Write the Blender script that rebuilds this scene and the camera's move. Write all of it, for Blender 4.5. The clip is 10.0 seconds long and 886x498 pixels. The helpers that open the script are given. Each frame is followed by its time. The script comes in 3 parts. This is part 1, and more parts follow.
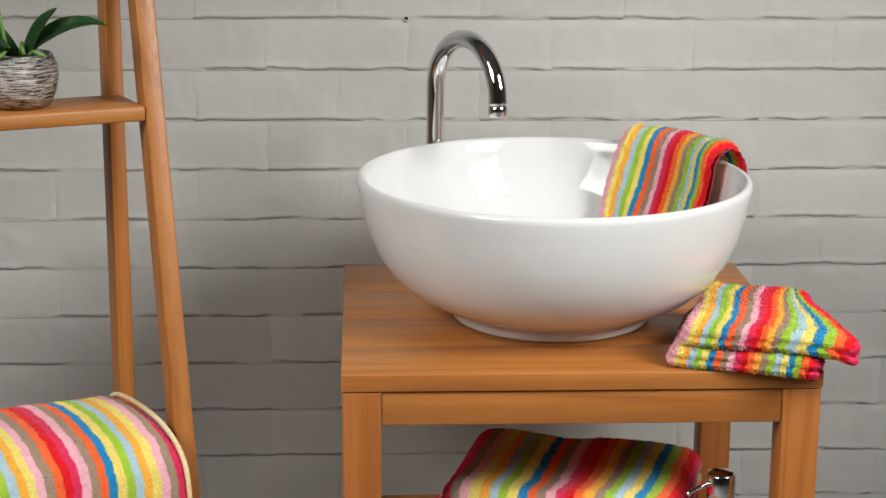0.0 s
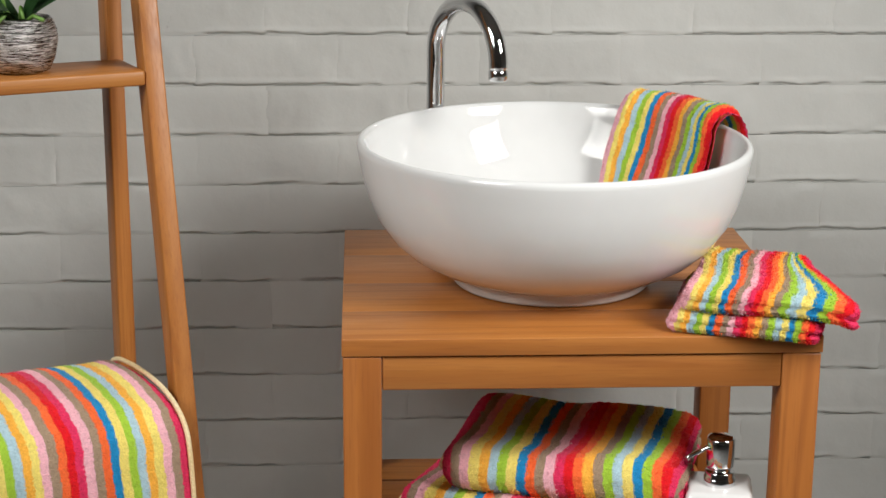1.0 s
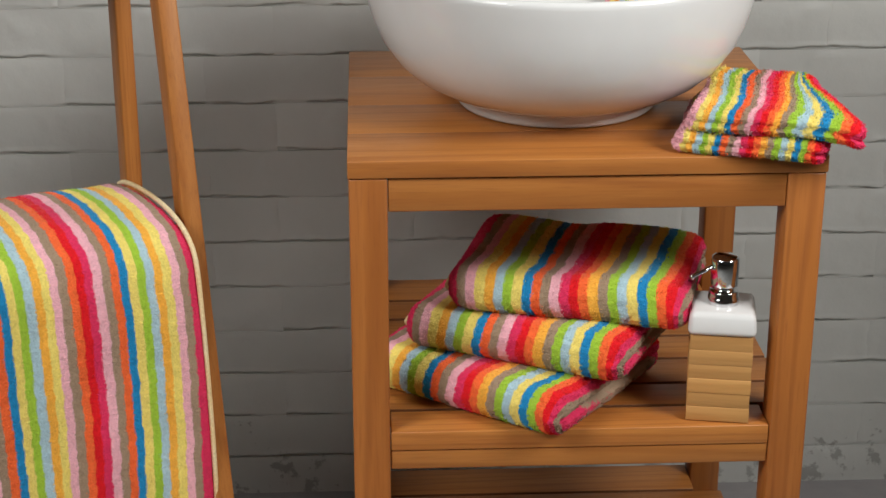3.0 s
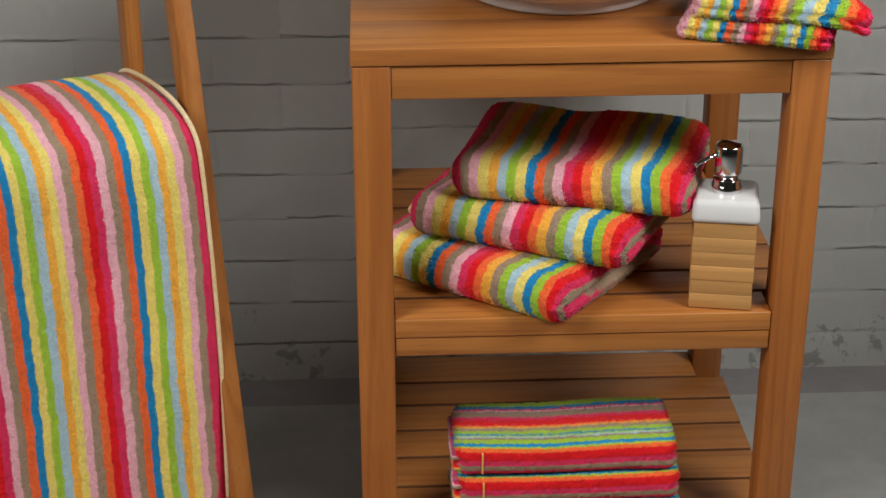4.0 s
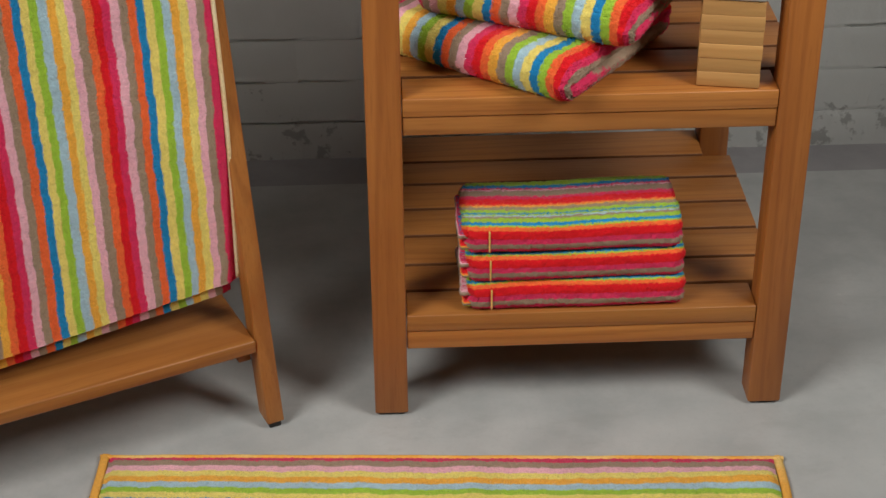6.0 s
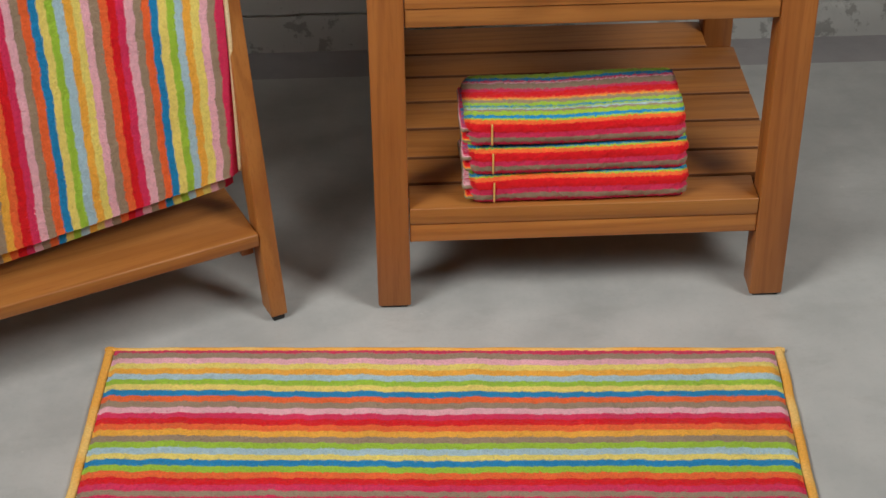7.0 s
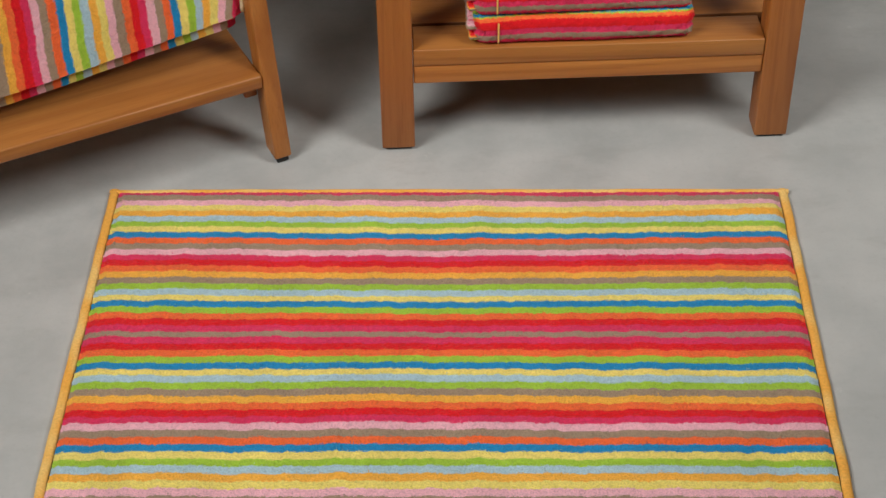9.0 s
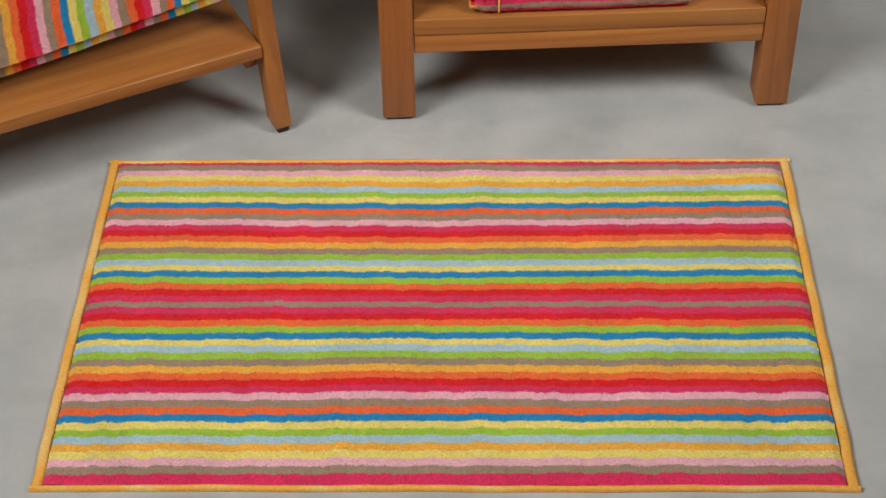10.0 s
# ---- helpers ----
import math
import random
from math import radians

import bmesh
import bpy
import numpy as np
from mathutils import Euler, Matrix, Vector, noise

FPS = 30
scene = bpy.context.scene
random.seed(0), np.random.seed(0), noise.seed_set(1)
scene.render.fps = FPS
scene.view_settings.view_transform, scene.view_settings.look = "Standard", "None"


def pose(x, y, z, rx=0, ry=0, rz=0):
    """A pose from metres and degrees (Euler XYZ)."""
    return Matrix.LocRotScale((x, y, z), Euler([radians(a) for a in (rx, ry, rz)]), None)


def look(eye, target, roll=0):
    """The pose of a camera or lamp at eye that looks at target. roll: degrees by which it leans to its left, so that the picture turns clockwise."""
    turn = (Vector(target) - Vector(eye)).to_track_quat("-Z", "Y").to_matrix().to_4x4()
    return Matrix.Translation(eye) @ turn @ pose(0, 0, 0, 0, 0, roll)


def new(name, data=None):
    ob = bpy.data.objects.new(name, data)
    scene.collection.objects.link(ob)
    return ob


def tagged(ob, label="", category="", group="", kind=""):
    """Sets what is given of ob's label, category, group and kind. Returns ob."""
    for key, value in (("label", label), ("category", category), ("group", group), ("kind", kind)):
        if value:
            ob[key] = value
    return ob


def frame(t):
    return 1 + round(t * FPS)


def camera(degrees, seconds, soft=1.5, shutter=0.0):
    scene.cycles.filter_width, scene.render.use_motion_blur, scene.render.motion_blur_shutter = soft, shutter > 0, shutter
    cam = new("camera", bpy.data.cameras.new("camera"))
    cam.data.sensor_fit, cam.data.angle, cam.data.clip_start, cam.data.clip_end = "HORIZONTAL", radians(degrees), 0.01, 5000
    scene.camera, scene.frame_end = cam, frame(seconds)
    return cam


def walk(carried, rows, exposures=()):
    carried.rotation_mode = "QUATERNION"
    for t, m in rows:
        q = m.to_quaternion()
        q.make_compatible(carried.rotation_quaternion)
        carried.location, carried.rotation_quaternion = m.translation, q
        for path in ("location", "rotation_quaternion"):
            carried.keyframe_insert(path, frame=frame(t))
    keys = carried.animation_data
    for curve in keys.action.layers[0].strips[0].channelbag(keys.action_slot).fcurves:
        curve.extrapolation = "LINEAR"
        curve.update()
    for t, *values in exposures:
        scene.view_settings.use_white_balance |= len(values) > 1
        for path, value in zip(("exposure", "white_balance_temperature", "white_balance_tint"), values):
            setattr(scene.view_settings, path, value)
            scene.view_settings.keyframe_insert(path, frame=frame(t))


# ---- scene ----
# ---------------------------------------------------------------- camera
EYE = (0.0213, -1.6927, 1.2972)
cam = camera(28.8, 10.0)
ROWS = [
    (0.0, 76.149, -0.343, -2.687),
    (0.5, 75.724, -0.338, -2.700),
    (1.0, 74.980, -0.325, -2.680),
    (1.5, 73.875, -0.258, -2.660),
    (2.0, 72.478, -0.172, -2.645),
    (2.5, 70.839, -0.086, -2.624),
    (4.0, 65.351, 0.158, -2.530),
    (4.5, 63.503, 0.205, -2.490),
    (5.0, 61.655, 0.250, -2.430),
    (5.5, 59.845, 0.333, -2.410),
    (7.0, 54.487, 0.580, -2.410),
    (7.5, 52.839, 0.600, -2.377),
    (8.0, 51.395, 0.630, -2.356),
    (8.5, 50.186, 0.670, -2.345),
    (9.0, 49.239, 0.721, -2.350),
    (9.5, 48.612, 0.760, -2.360),
    (10.0, 48.241, 0.820, -2.400),
]
EXPOSURES = [(0.0, 0.10), (2.5, 0.0), (4.5, -0.20), (5.7, -0.20), (7.5, 0.02), (10.0, 0.06)]
walk(cam, [(t, pose(*EYE, a, b, c)) for t, a, b, c in ROWS], EXPOSURES)

# ---------------------------------------------------------------- light
world = bpy.data.worlds.new("studio")
world.use_nodes = True
scene.world = world
world.node_tree.nodes["Background"].inputs["Color"].default_value = (0.9, 0.87, 0.82, 1)
world.node_tree.nodes["Background"].inputs["Strength"].default_value = 0.035


def softbox(name, eye, target, sx, sy, spread, watts, colour):
    data = bpy.data.lights.new(name, "AREA")
    data.spread = radians(spread)
    data.shape, data.size, data.size_y, data.energy, data.color = "RECTANGLE", sx, sy, watts, colour
    ob = new(name, data)
    ob.matrix_basis = look(eye, target)
    return ob


softbox("softbox_right", (1.32, -0.82, 1.78), (0.25, 0.1, 1.0), 0.65, 0.65, 95, 9.6, (1.0, 0.99, 0.96))
softbox("softbox_left", (-1.45, -1.4, 2.15), (0.22, -0.35, 0.2), 1.0, 1.0, 78, 11.2, (1.0, 0.99, 0.96))

# ---------------------------------------------------------------- materials
class Nodes:
    """A small wrapper that makes node graphs short to write."""

    def __init__(self, name):
        self.mat = bpy.data.materials.new(name)
        self.mat.use_nodes = True
        self.tree = self.mat.node_tree
        self.bsdf = self.tree.nodes["Principled BSDF"]

    def add(self, kind, links=None, **props):
        node = self.tree.nodes.new(kind)
        for key, value in props.items():
            setattr(node, key, value)
        for key, value in (links or {}).items():
            self.put(node.inputs[key], value)
        return node

    def put(self, socket, value):
        if isinstance(value, bpy.types.NodeSocket):
            self.tree.links.new(value, socket)
        else:
            socket.default_value = value

    def set(self, **values):
        for key, value in values.items():
            self.put(self.bsdf.inputs[key.replace("_", " ")], value)

    def math(self, op, a, b=0.0, c=0.0):
        return self.add("ShaderNodeMath", {0: a, 1: b, 2: c}, operation=op).outputs[0]

    def noise(self, vector, scale, detail=3.0, rough=0.5):
        return self.add("ShaderNodeTexNoise", {"Vector": vector, "Scale": scale, "Detail": detail, "Roughness": rough}).outputs["Fac"]

    def mix(self, fac, a, b, blend="MIX"):
        node = self.add("ShaderNodeMix", data_type="RGBA", blend_type=blend)
        for i, value in ((0, fac), (6, a), (7, b)):
            self.put(node.inputs[i], value)
        return node.outputs[2]

    def span(self, value, lo, hi, a=0.0, b=1.0):
        return self.add("ShaderNodeMapRange", {"Value": value, "From Min": lo, "From Max": hi, "To Min": a, "To Max": b}).outputs[0]

    def bump(self, height, strength, distance):
        node = self.add("ShaderNodeBump", {"Height": height, "Strength": strength, "Distance": distance})
        self.set(Normal=node.outputs[0])


def wood(name, axis, light, mid, dark, rough=0.42):
    """Oiled wood with its grain along one axis of the part."""
    n = Nodes(name)
    co = n.add("ShaderNodeTexCoord").outputs["Object"]
    rnd = n.add("ShaderNodeObjectInfo").outputs["Random"]
    shift = n.add("ShaderNodeCombineXYZ", {0: n.math("MULTIPLY", rnd, 7.3), 1: n.math("MULTIPLY", rnd, 13.1), 2: n.math("MULTIPLY", rnd, 5.7)}).outputs[0]
    moved = n.add("ShaderNodeVectorMath", {0: co, 1: shift}, operation="ADD").outputs[0]
    stretch = [1.0, 1.0, 1.0]
    stretch["xyz".index(axis)] = 0.045
    vec = n.add("ShaderNodeVectorMath", {0: moved, 1: tuple(stretch)}, operation="MULTIPLY").outputs[0]
    broad = n.noise(vec, 55.0, 4.0, 0.65)
    rings = n.math("SINE", n.math("MULTIPLY", n.noise(vec, 9.0, 2.0, 0.4), 95.0))
    fine = n.noise(vec, 420.0, 3.0, 0.65)
    patch = n.noise(moved, 5.0, 2.0)
    col = n.mix(n.span(broad, 0.30, 0.72), mid, light)
    col = n.mix(n.math("MULTIPLY", n.span(rings, 0.35, 1.0), 0.30), col, dark)
    col = n.mix(n.math("MULTIPLY", n.span(fine, 0.52, 0.75), 0.36), col, dark)
    col = n.mix(n.span(patch, 0.3, 0.75, 0.0, 0.25), col, dark)
    hsv = n.add("ShaderNodeHueSaturation", {"Color": col, "Value": n.span(rnd, 0, 1, 0.86, 1.12)})
    n.set(Base_Color=hsv.outputs[0], Roughness=n.span(fine, 0.3, 0.8, rough - 0.05, rough + 0.12))
    n.bump(n.math("ADD", n.math("MULTIPLY", fine, 0.6), broad), 0.12, 0.002)
    return n.mat


TEAK = ((0.49, 0.200, 0.046, 1), (0.39, 0.138, 0.028, 1), (0.20, 0.053, 0.009, 1))
teak_x, teak_y, teak_z = (wood("teak_" + a, a, *TEAK) for a in "xyz")
teak_leg = wood("teak_leg", "z", (0.44, 0.158, 0.034, 1), (0.35, 0.115, 0.022, 1), (0.18, 0.046, 0.008, 1))
# Darkened teak that puts gap shade into the slats' side colour.
teak_gap_shade = wood("teak_gap_shade", "x", (0.20, 0.070, 0.016, 1), (0.15, 0.048, 0.010, 1), (0.09, 0.026, 0.005, 1), 0.7)
bamboo = wood("bamboo", "x", (0.60, 0.33, 0.115, 1), (0.53, 0.275, 0.085, 1), (0.38, 0.175, 0.05, 1), 0.5)

HUES = {
    "m": (0.72, 0.040, 0.12, 1), "r": (0.74, 0.016, 0.022, 1), "o": (0.88, 0.155, 0.045, 1), "a": (0.88, 0.44, 0.065, 1),
    "y": (0.84, 0.69, 0.18, 1), "g": (0.36, 0.56, 0.055, 1), "l": (0.42, 0.58, 0.65, 1), "b": (0.022, 0.25, 0.52, 1),
    "t": (0.36, 0.258, 0.175, 1), "p": (0.84, 0.45, 0.51, 1), "c": (0.90, 0.72, 0.40, 1),
}
EDGE_TO_MIDDLE = "mtpyalgybotpmroatglybgormt"


def terry(name, sequence, width, mirrored=False, pile=1.0):
    """Striped terry: the stripes run across the first texture axis, in metres."""
    n = Nodes(name)
    uv = n.add("ShaderNodeUVMap").outputs[0]
    obj = n.add("ShaderNodeTexCoord").outputs["Object"]
    sep = n.add("ShaderNodeSeparateXYZ", {0: uv})
    u, v = sep.outputs[0], sep.outputs[1]
    slow = n.add("ShaderNodeCombineXYZ", {0: n.math("MULTIPLY", u, 1.5), 1: n.math("MULTIPLY", v, 10.0)}).outputs[0]
    wob = n.math("MULTIPLY", n.math("SUBTRACT", n.noise(slow, 4.0, 3.0), 0.5), min(0.009, 0.9 * width))
    tuft = n.math("MULTIPLY", n.math("SUBTRACT", n.noise(uv, 300.0, 2.0), 0.5), 0.0036)
    frayed = n.math("MULTIPLY", n.math("SUBTRACT", n.noise(uv, 1500.0, 1.0), 0.5), 0.0052)
    u = n.math("ADD", n.math("ADD", u, wob), n.math("ADD", tuft, frayed))
    total = len(sequence) * width
    pos = n.math("ADD", n.math("ABSOLUTE", u), 0.5 * width) if mirrored else u
    ratio = n.math("DIVIDE", pos, total)
    if mirrored:
        ratio = n.math("SUBTRACT", 1.0, ratio)
    ramp = n.add("ShaderNodeValToRGB", {0: ratio})
    ramp.color_ramp.interpolation = "CONSTANT"
    stops = ramp.color_ramp.elements
    count = len(sequence)
    stops[1].position = 0.9999
    stops[1].color = HUES[sequence[-1]]
    stops[0].color = HUES[sequence[0]]
    for i in range(1, count):
        if sequence[i] != sequence[i - 1]:
            stops.new(i / count).color = HUES[sequence[i]]
    loops = n.noise(obj, 520.0, 2.0, 0.7)
    clumps = n.noise(obj, 120.0, 3.0, 0.6)
    worn = n.noise(obj, 14.0, 2.0)
    shade = n.math("MULTIPLY", n.span(loops, 0.3, 0.62, 1.0 - 0.12 * pile, 1.0 + 0.09 * pile), n.span(clumps, 0.3, 0.7, 0.94, 1.07))
    shade = n.math("MULTIPLY", shade, n.span(worn, 0.3, 0.7, 0.92, 1.06))
    col = n.add("ShaderNodeVectorMath", {0: ramp.outputs[0], 3: shade}, operation="SCALE").outputs[0]
    n.set(Base_Color=col, Roughness=1.0)
    n.put(n.bsdf.inputs["Specular IOR Level"], 0.03)
    n.set(Sheen_Weight=0.12, Sheen_Roughness=0.45)
    n.bump(n.math("ADD", loops, clumps), 0.38 * pile, 0.004)
    return n.mat


terry_mat = terry("terry_mat", EDGE_TO_MIDDLE, 0.0098, True, 1.6)
terry_bundle = terry("terry_bundle", EDGE_TO_MIDDLE + "mrrog", 0.0107)
terry_hang = terry("terry_hang", "mtpyalgybotpmrotpyalgybotpmroat", 0.0093, False, 1.1)
terry_cloth = terry("terry_cloth", "pyalgybotpmroatglybgorm", 0.0073, False, 0.75)
terry_fold = terry("terry_fold", "pyalgybotpmroatglybgorm", 0.0067, False, 0.7)
terry_stack = terry("terry_stack", "mmmmttttmmmmrrrrrroogbbgggtlgbggttaorrrrmmttttpmbbgggttgtttt", 0.0019)


def border(name, colour, other):
    n = Nodes(name)
    obj = n.add("ShaderNodeTexCoord").outputs["Object"]
    fac = n.span(n.noise(obj, 18.0, 1.0), 0.45, 0.62)
    rib = n.noise(obj, 400.0, 2.0)
    col = n.mix(fac, colour, other)
    col = n.mix(n.span(rib, 0.35, 0.7, 0.0, 0.3), col, (0.35, 0.16, 0.02, 1))
    n.set(Base_Color=col, Roughness=0.9)
    n.bump(rib, 0.6, 0.002)
    return n.mat


border_woven = border("woven_border", (0.90, 0.43, 0.07, 1), (0.90, 0.58, 0.18, 1))
hem_cream = border("cream_hem", (0.85, 0.66, 0.36, 1), (0.85, 0.72, 0.45, 1))
thread_yellow = border("thread", (0.85, 0.50, 0.12, 1), (0.85, 0.55, 0.2, 1))


def plain(name, colour, rough, metal=0.0, **more):
    n = Nodes(name)
    obj = n.add("ShaderNodeTexCoord").outputs["Object"]
    spots = n.noise(obj, 35.0, 3.0)
    col = n.mix(n.span(spots, 0.3, 0.7, 0.0, 0.12), colour, tuple(0.8 * c for c in colour[:3]) + (1,))
    n.set(Base_Color=col, Roughness=n.span(spots, 0.3, 0.7, rough * 0.85, rough * 1.2), Metallic=metal, **more)
    return n.mat


ceramic = plain("glazed_ceramic", (0.73, 0.735, 0.73, 1), 0.045)
chrome = plain("chrome", (0.72, 0.72, 0.73, 1), 0.045, 1.0)
dark_gap = plain("dark_rubber", (0.012, 0.011, 0.01, 1), 0.6)
leaf_mat = plain("orchid_leaf", (0.035, 0.105, 0.028, 1), 0.35)
stem_mat = plain("orchid_stem", (0.16, 0.30, 0.06, 1), 0.45)
soil_mat = plain("bark_soil", (0.05, 0.03, 0.018, 1), 0.95)
lamp_cloth = plain("studio_paint", (0.52, 0.51, 0.49, 1), 0.9)


def silver_pot():
    n = Nodes("scratched_silver")
    obj = n.add("ShaderNodeTexCoord").outputs["Object"]
    vec = n.add("ShaderNodeVectorMath", {0: obj, 1: (0.06, 0.06, 1.0)}, operation="MULTIPLY").outputs[0]
    lines = n.noise(vec, 1100.0, 3.0, 0.75)
    n.set(Base_Color=n.mix(n.span(lines, 0.42, 0.6), (0.06, 0.055, 0.05, 1), (0.86, 0.84, 0.82, 1)), Metallic=1.0, Roughness=n.span(lines, 0.3, 0.7, 0.16, 0.4))
    n.bump(lines, 0.8, 0.002)
    return n.mat


silver = silver_pot()


def painted_brick(name, offset):
    """White wall paint over brick, soiled and flaked near the floor."""
    n = Nodes(name)
    pos = n.add("ShaderNodeNewGeometry").outputs["Position"]
    rnd = n.add("ShaderNodeObjectInfo").outputs["Random"]
    broad = n.noise(pos, 3.2, 4.0, 0.6)
    grain = n.noise(pos, 60.0, 4.0, 0.62)
    pits = n.noise(pos, 21.0, 4.0, 0.68)
    col = n.mix(n.span(broad, 0.3, 0.72), (0.51, 0.512, 0.485, 1), (0.59, 0.592, 0.565, 1))
    col = n.mix(n.span(grain, 0.5, 0.8, 0.0, 0.15), col, (0.50, 0.48, 0.45, 1))
    hsv = n.add("ShaderNodeHueSaturation", {"Color": col, "Value": n.span(rnd, 0, 1, 0.95 + offset, 1.04 + offset)})
    z = n.add("ShaderNodeSeparateXYZ", {0: pos}).outputs[2]
    low = n.span(z, 0.03, 0.16, 1.0, 0.0)
    flake = n.span(n.math("ADD", pits, n.math("MULTIPLY", low, 0.13)), 0.67, 0.72)
    flake = n.math("MULTIPLY", flake, n.span(z, 0.12, 0.16, 1.0, 0.0))
    rare = n.span(n.noise(pos, 13.0, 5.0, 0.75), 0.735, 0.76, 0.0, 0.55)
    col = n.mix(n.math("MULTIPLY", n.math("MAXIMUM", flake, rare), 0.5), hsv.outputs[0], (0.13, 0.12, 0.105, 1))
    n.set(Base_Color=col, Roughness=0.62)
    n.bump(n.math("ADD", n.math("MULTIPLY", grain, 0.35), n.math("MULTIPLY", pits, 1.0)), 0.17, 0.006)
    return n.mat


brick_paint = painted_brick("brick_paint", 0.0)
mortar_paint = painted_brick("mortar_paint", -0.02)


def concrete(name, tint):
    n = Nodes(name)
    pos = n.add("ShaderNodeNewGeometry").outputs["Position"]
    cloud = n.noise(pos, 2.1, 5.0, 0.62)
    mottled = n.noise(pos, 9.0, 5.0, 0.65)
    grain = n.noise(pos, 160.0, 3.0, 0.6)
    chips = n.noise(pos, 26.0, 4.0, 0.7)
    col = n.mix(n.span(cloud, 0.3, 0.7), (0.34, 0.345, 0.335, 1), (0.49, 0.495, 0.48, 1))
    col = n.mix(n.span(mottled, 0.40, 0.70, 0.0, 0.65), col, (0.54, 0.535, 0.515, 1))
    col = n.mix(n.span(chips, 0.68, 0.74, 0.0, 0.4), col, (0.62, 0.61, 0.58, 1))
    smear = n.noise(n.add("ShaderNodeVectorMath", {0: pos, 1: (1.0, 2.6, 1.0)}, operation="MULTIPLY").outputs[0], 5.5, 6.0, 0.72)
    col = n.mix(n.span(smear, 0.54, 0.68, 0.0, 0.25), col, (0.29, 0.285, 0.265, 1))
    scuff = n.noise(n.add("ShaderNodeVectorMath", {0: pos, 1: (3.0, 0.7, 1.0)}, operation="MULTIPLY").outputs[0], 17.0, 5.0, 0.8)
    col = n.mix(n.span(scuff, 0.70, 0.76, 0.0, 0.5), col, (0.66, 0.65, 0.62, 1))
    col = n.mix(n.span(grain, 0.55, 0.8, 0.0, 0.2), col, (0.30, 0.30, 0.29, 1))
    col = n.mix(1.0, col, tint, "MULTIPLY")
    n.set(Base_Color=col, Roughness=n.span(mottled, 0.3, 0.75, 0.34, 0.52))
    n.bump(n.math("ADD", n.math("MULTIPLY", grain, 0.4), mottled), 0.12, 0.004)
    return n.mat


floor_mat = concrete("grey_concrete", (1, 1, 1, 1))
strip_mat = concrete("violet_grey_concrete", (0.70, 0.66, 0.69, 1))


# ---------------------------------------------------------------- mesh helpers
def finish(bm, name, material, smooth=True):
    bmesh.ops.recalc_face_normals(bm, faces=bm.faces)
    me = bpy.data.meshes.new(name)
    bm.to_mesh(me)
    bm.free()
    me.materials.append(material)
    for p in me.polygons:
        p.use_smooth = smooth
    return me


def part(name, bm, material, parent, label="", smooth=True):
    """One mesh object under a thing or under a part."""
    ob = new(name, finish(bm, name, material, smooth) if isinstance(bm, bmesh.types.BMesh) else bm)
    ob.parent = parent
    return tagged(ob, label)


def root(name, m, label, category, group="", kind=""):
    ob = new(name)
    ob.empty_display_size = 0.05
    ob.matrix_basis = m
    return tagged(ob, label, category, group, kind)


def board(x0, x1, y0, y1, z0, z1, bevel=0.002, lean=0.0, segments=2):
    """A bevelled board; lean shifts it along y as it rises."""
    bm = bmesh.new()
    bmesh.ops.create_cube(bm, size=1.0)
    for v in bm.verts:
        z = z0 + (v.co.z + 0.5) * (z1 - z0)
        v.co = (x0 + (v.co.x + 0.5) * (x1 - x0), y0 + (v.co.y + 0.5) * (y1 - y0) + lean * z, z)
    if bevel:
        bmesh.ops.bevel(bm, geom=bm.edges[:], offset=bevel, segments=segments, profile=0.5, affect="EDGES")
    return bm


def revolve(profile, steps=64, bm=None):
    """A turned shape from (radius, height) pairs."""
    bm = bm or bmesh.new()
    rings = []
    for r, z in profile:
        if r < 1e-6:
            rings.append([bm.verts.new((0, 0, z))])
        else:
            rings.append([bm.verts.new((r * math.cos(2 * math.pi * i / steps), r * math.sin(2 * math.pi * i / steps), z)) for i in range(steps)])
    for a, b in zip(rings, rings[1:]):
        for i in range(steps):
            j = (i + 1) % steps
            if len(a) == 1:
                bm.faces.new((a[0], b[i], b[j]))
            elif len(b) == 1:
                bm.faces.new((a[i], a[j], b[0]))
            else:
                bm.faces.new((a[i], a[j], b[j], b[i]))
    return bm


def tube(points, radius, steps=20, caps=True):
    """A round tube along points; radius may be a list."""
    bm = bmesh.new()
    pts = [Vector(p) for p in points]
    radii = radius if isinstance(radius, (list, tuple)) else [radius] * len(pts)
    side, rings = None, []
    for i, p in enumerate(pts):
        way = (pts[min(i + 1, len(pts) - 1)] - pts[max(i - 1, 0)]).normalized()
        if side is None:
            side = way.orthogonal().normalized()
        side = (side - way * side.dot(way)).normalized()
        other = way.cross(side)
        rings.append([bm.verts.new(p + radii[i] * (math.cos(2 * math.pi * k / steps) * side + math.sin(2 * math.pi * k / steps) * other)) for k in range(steps)])
    for a, b in zip(rings, rings[1:]):
        for k in range(steps):
            bm.faces.new((a[k], a[(k + 1) % steps], b[(k + 1) % steps], b[k]))
    if caps:
        bm.faces.new(rings[0][::-1])
        bm.faces.new(rings[-1])
    return bm


def smoothstep(a, b, x):
    t = min(1.0, max(0.0, (x - a) / (b - a)))
    return t * t * (3 - 2 * t)


def sheet(rows, columns, place):
    """A grid with texture coordinates; place(i, j) gives a point, u and v."""
    bm = bmesh.new()
    uv = bm.loops.layers.uv.new("UVMap")
    verts, tex = [], {}
    for i in range(rows):
        line = []
        for j in range(columns):
            co, u, v = place(i, j)
            vert = bm.verts.new(co)
            tex[vert] = (u, v)
            line.append(vert)
        verts.append(line)
    for i in range(rows - 1):
        for j in range(columns - 1):
            face = bm.faces.new((verts[i][j], verts[i + 1][j], verts[i + 1][j + 1], verts[i][j + 1]))
            for loop in face.loops:
                loop[uv].uv = tex[loop.vert]
    return bm


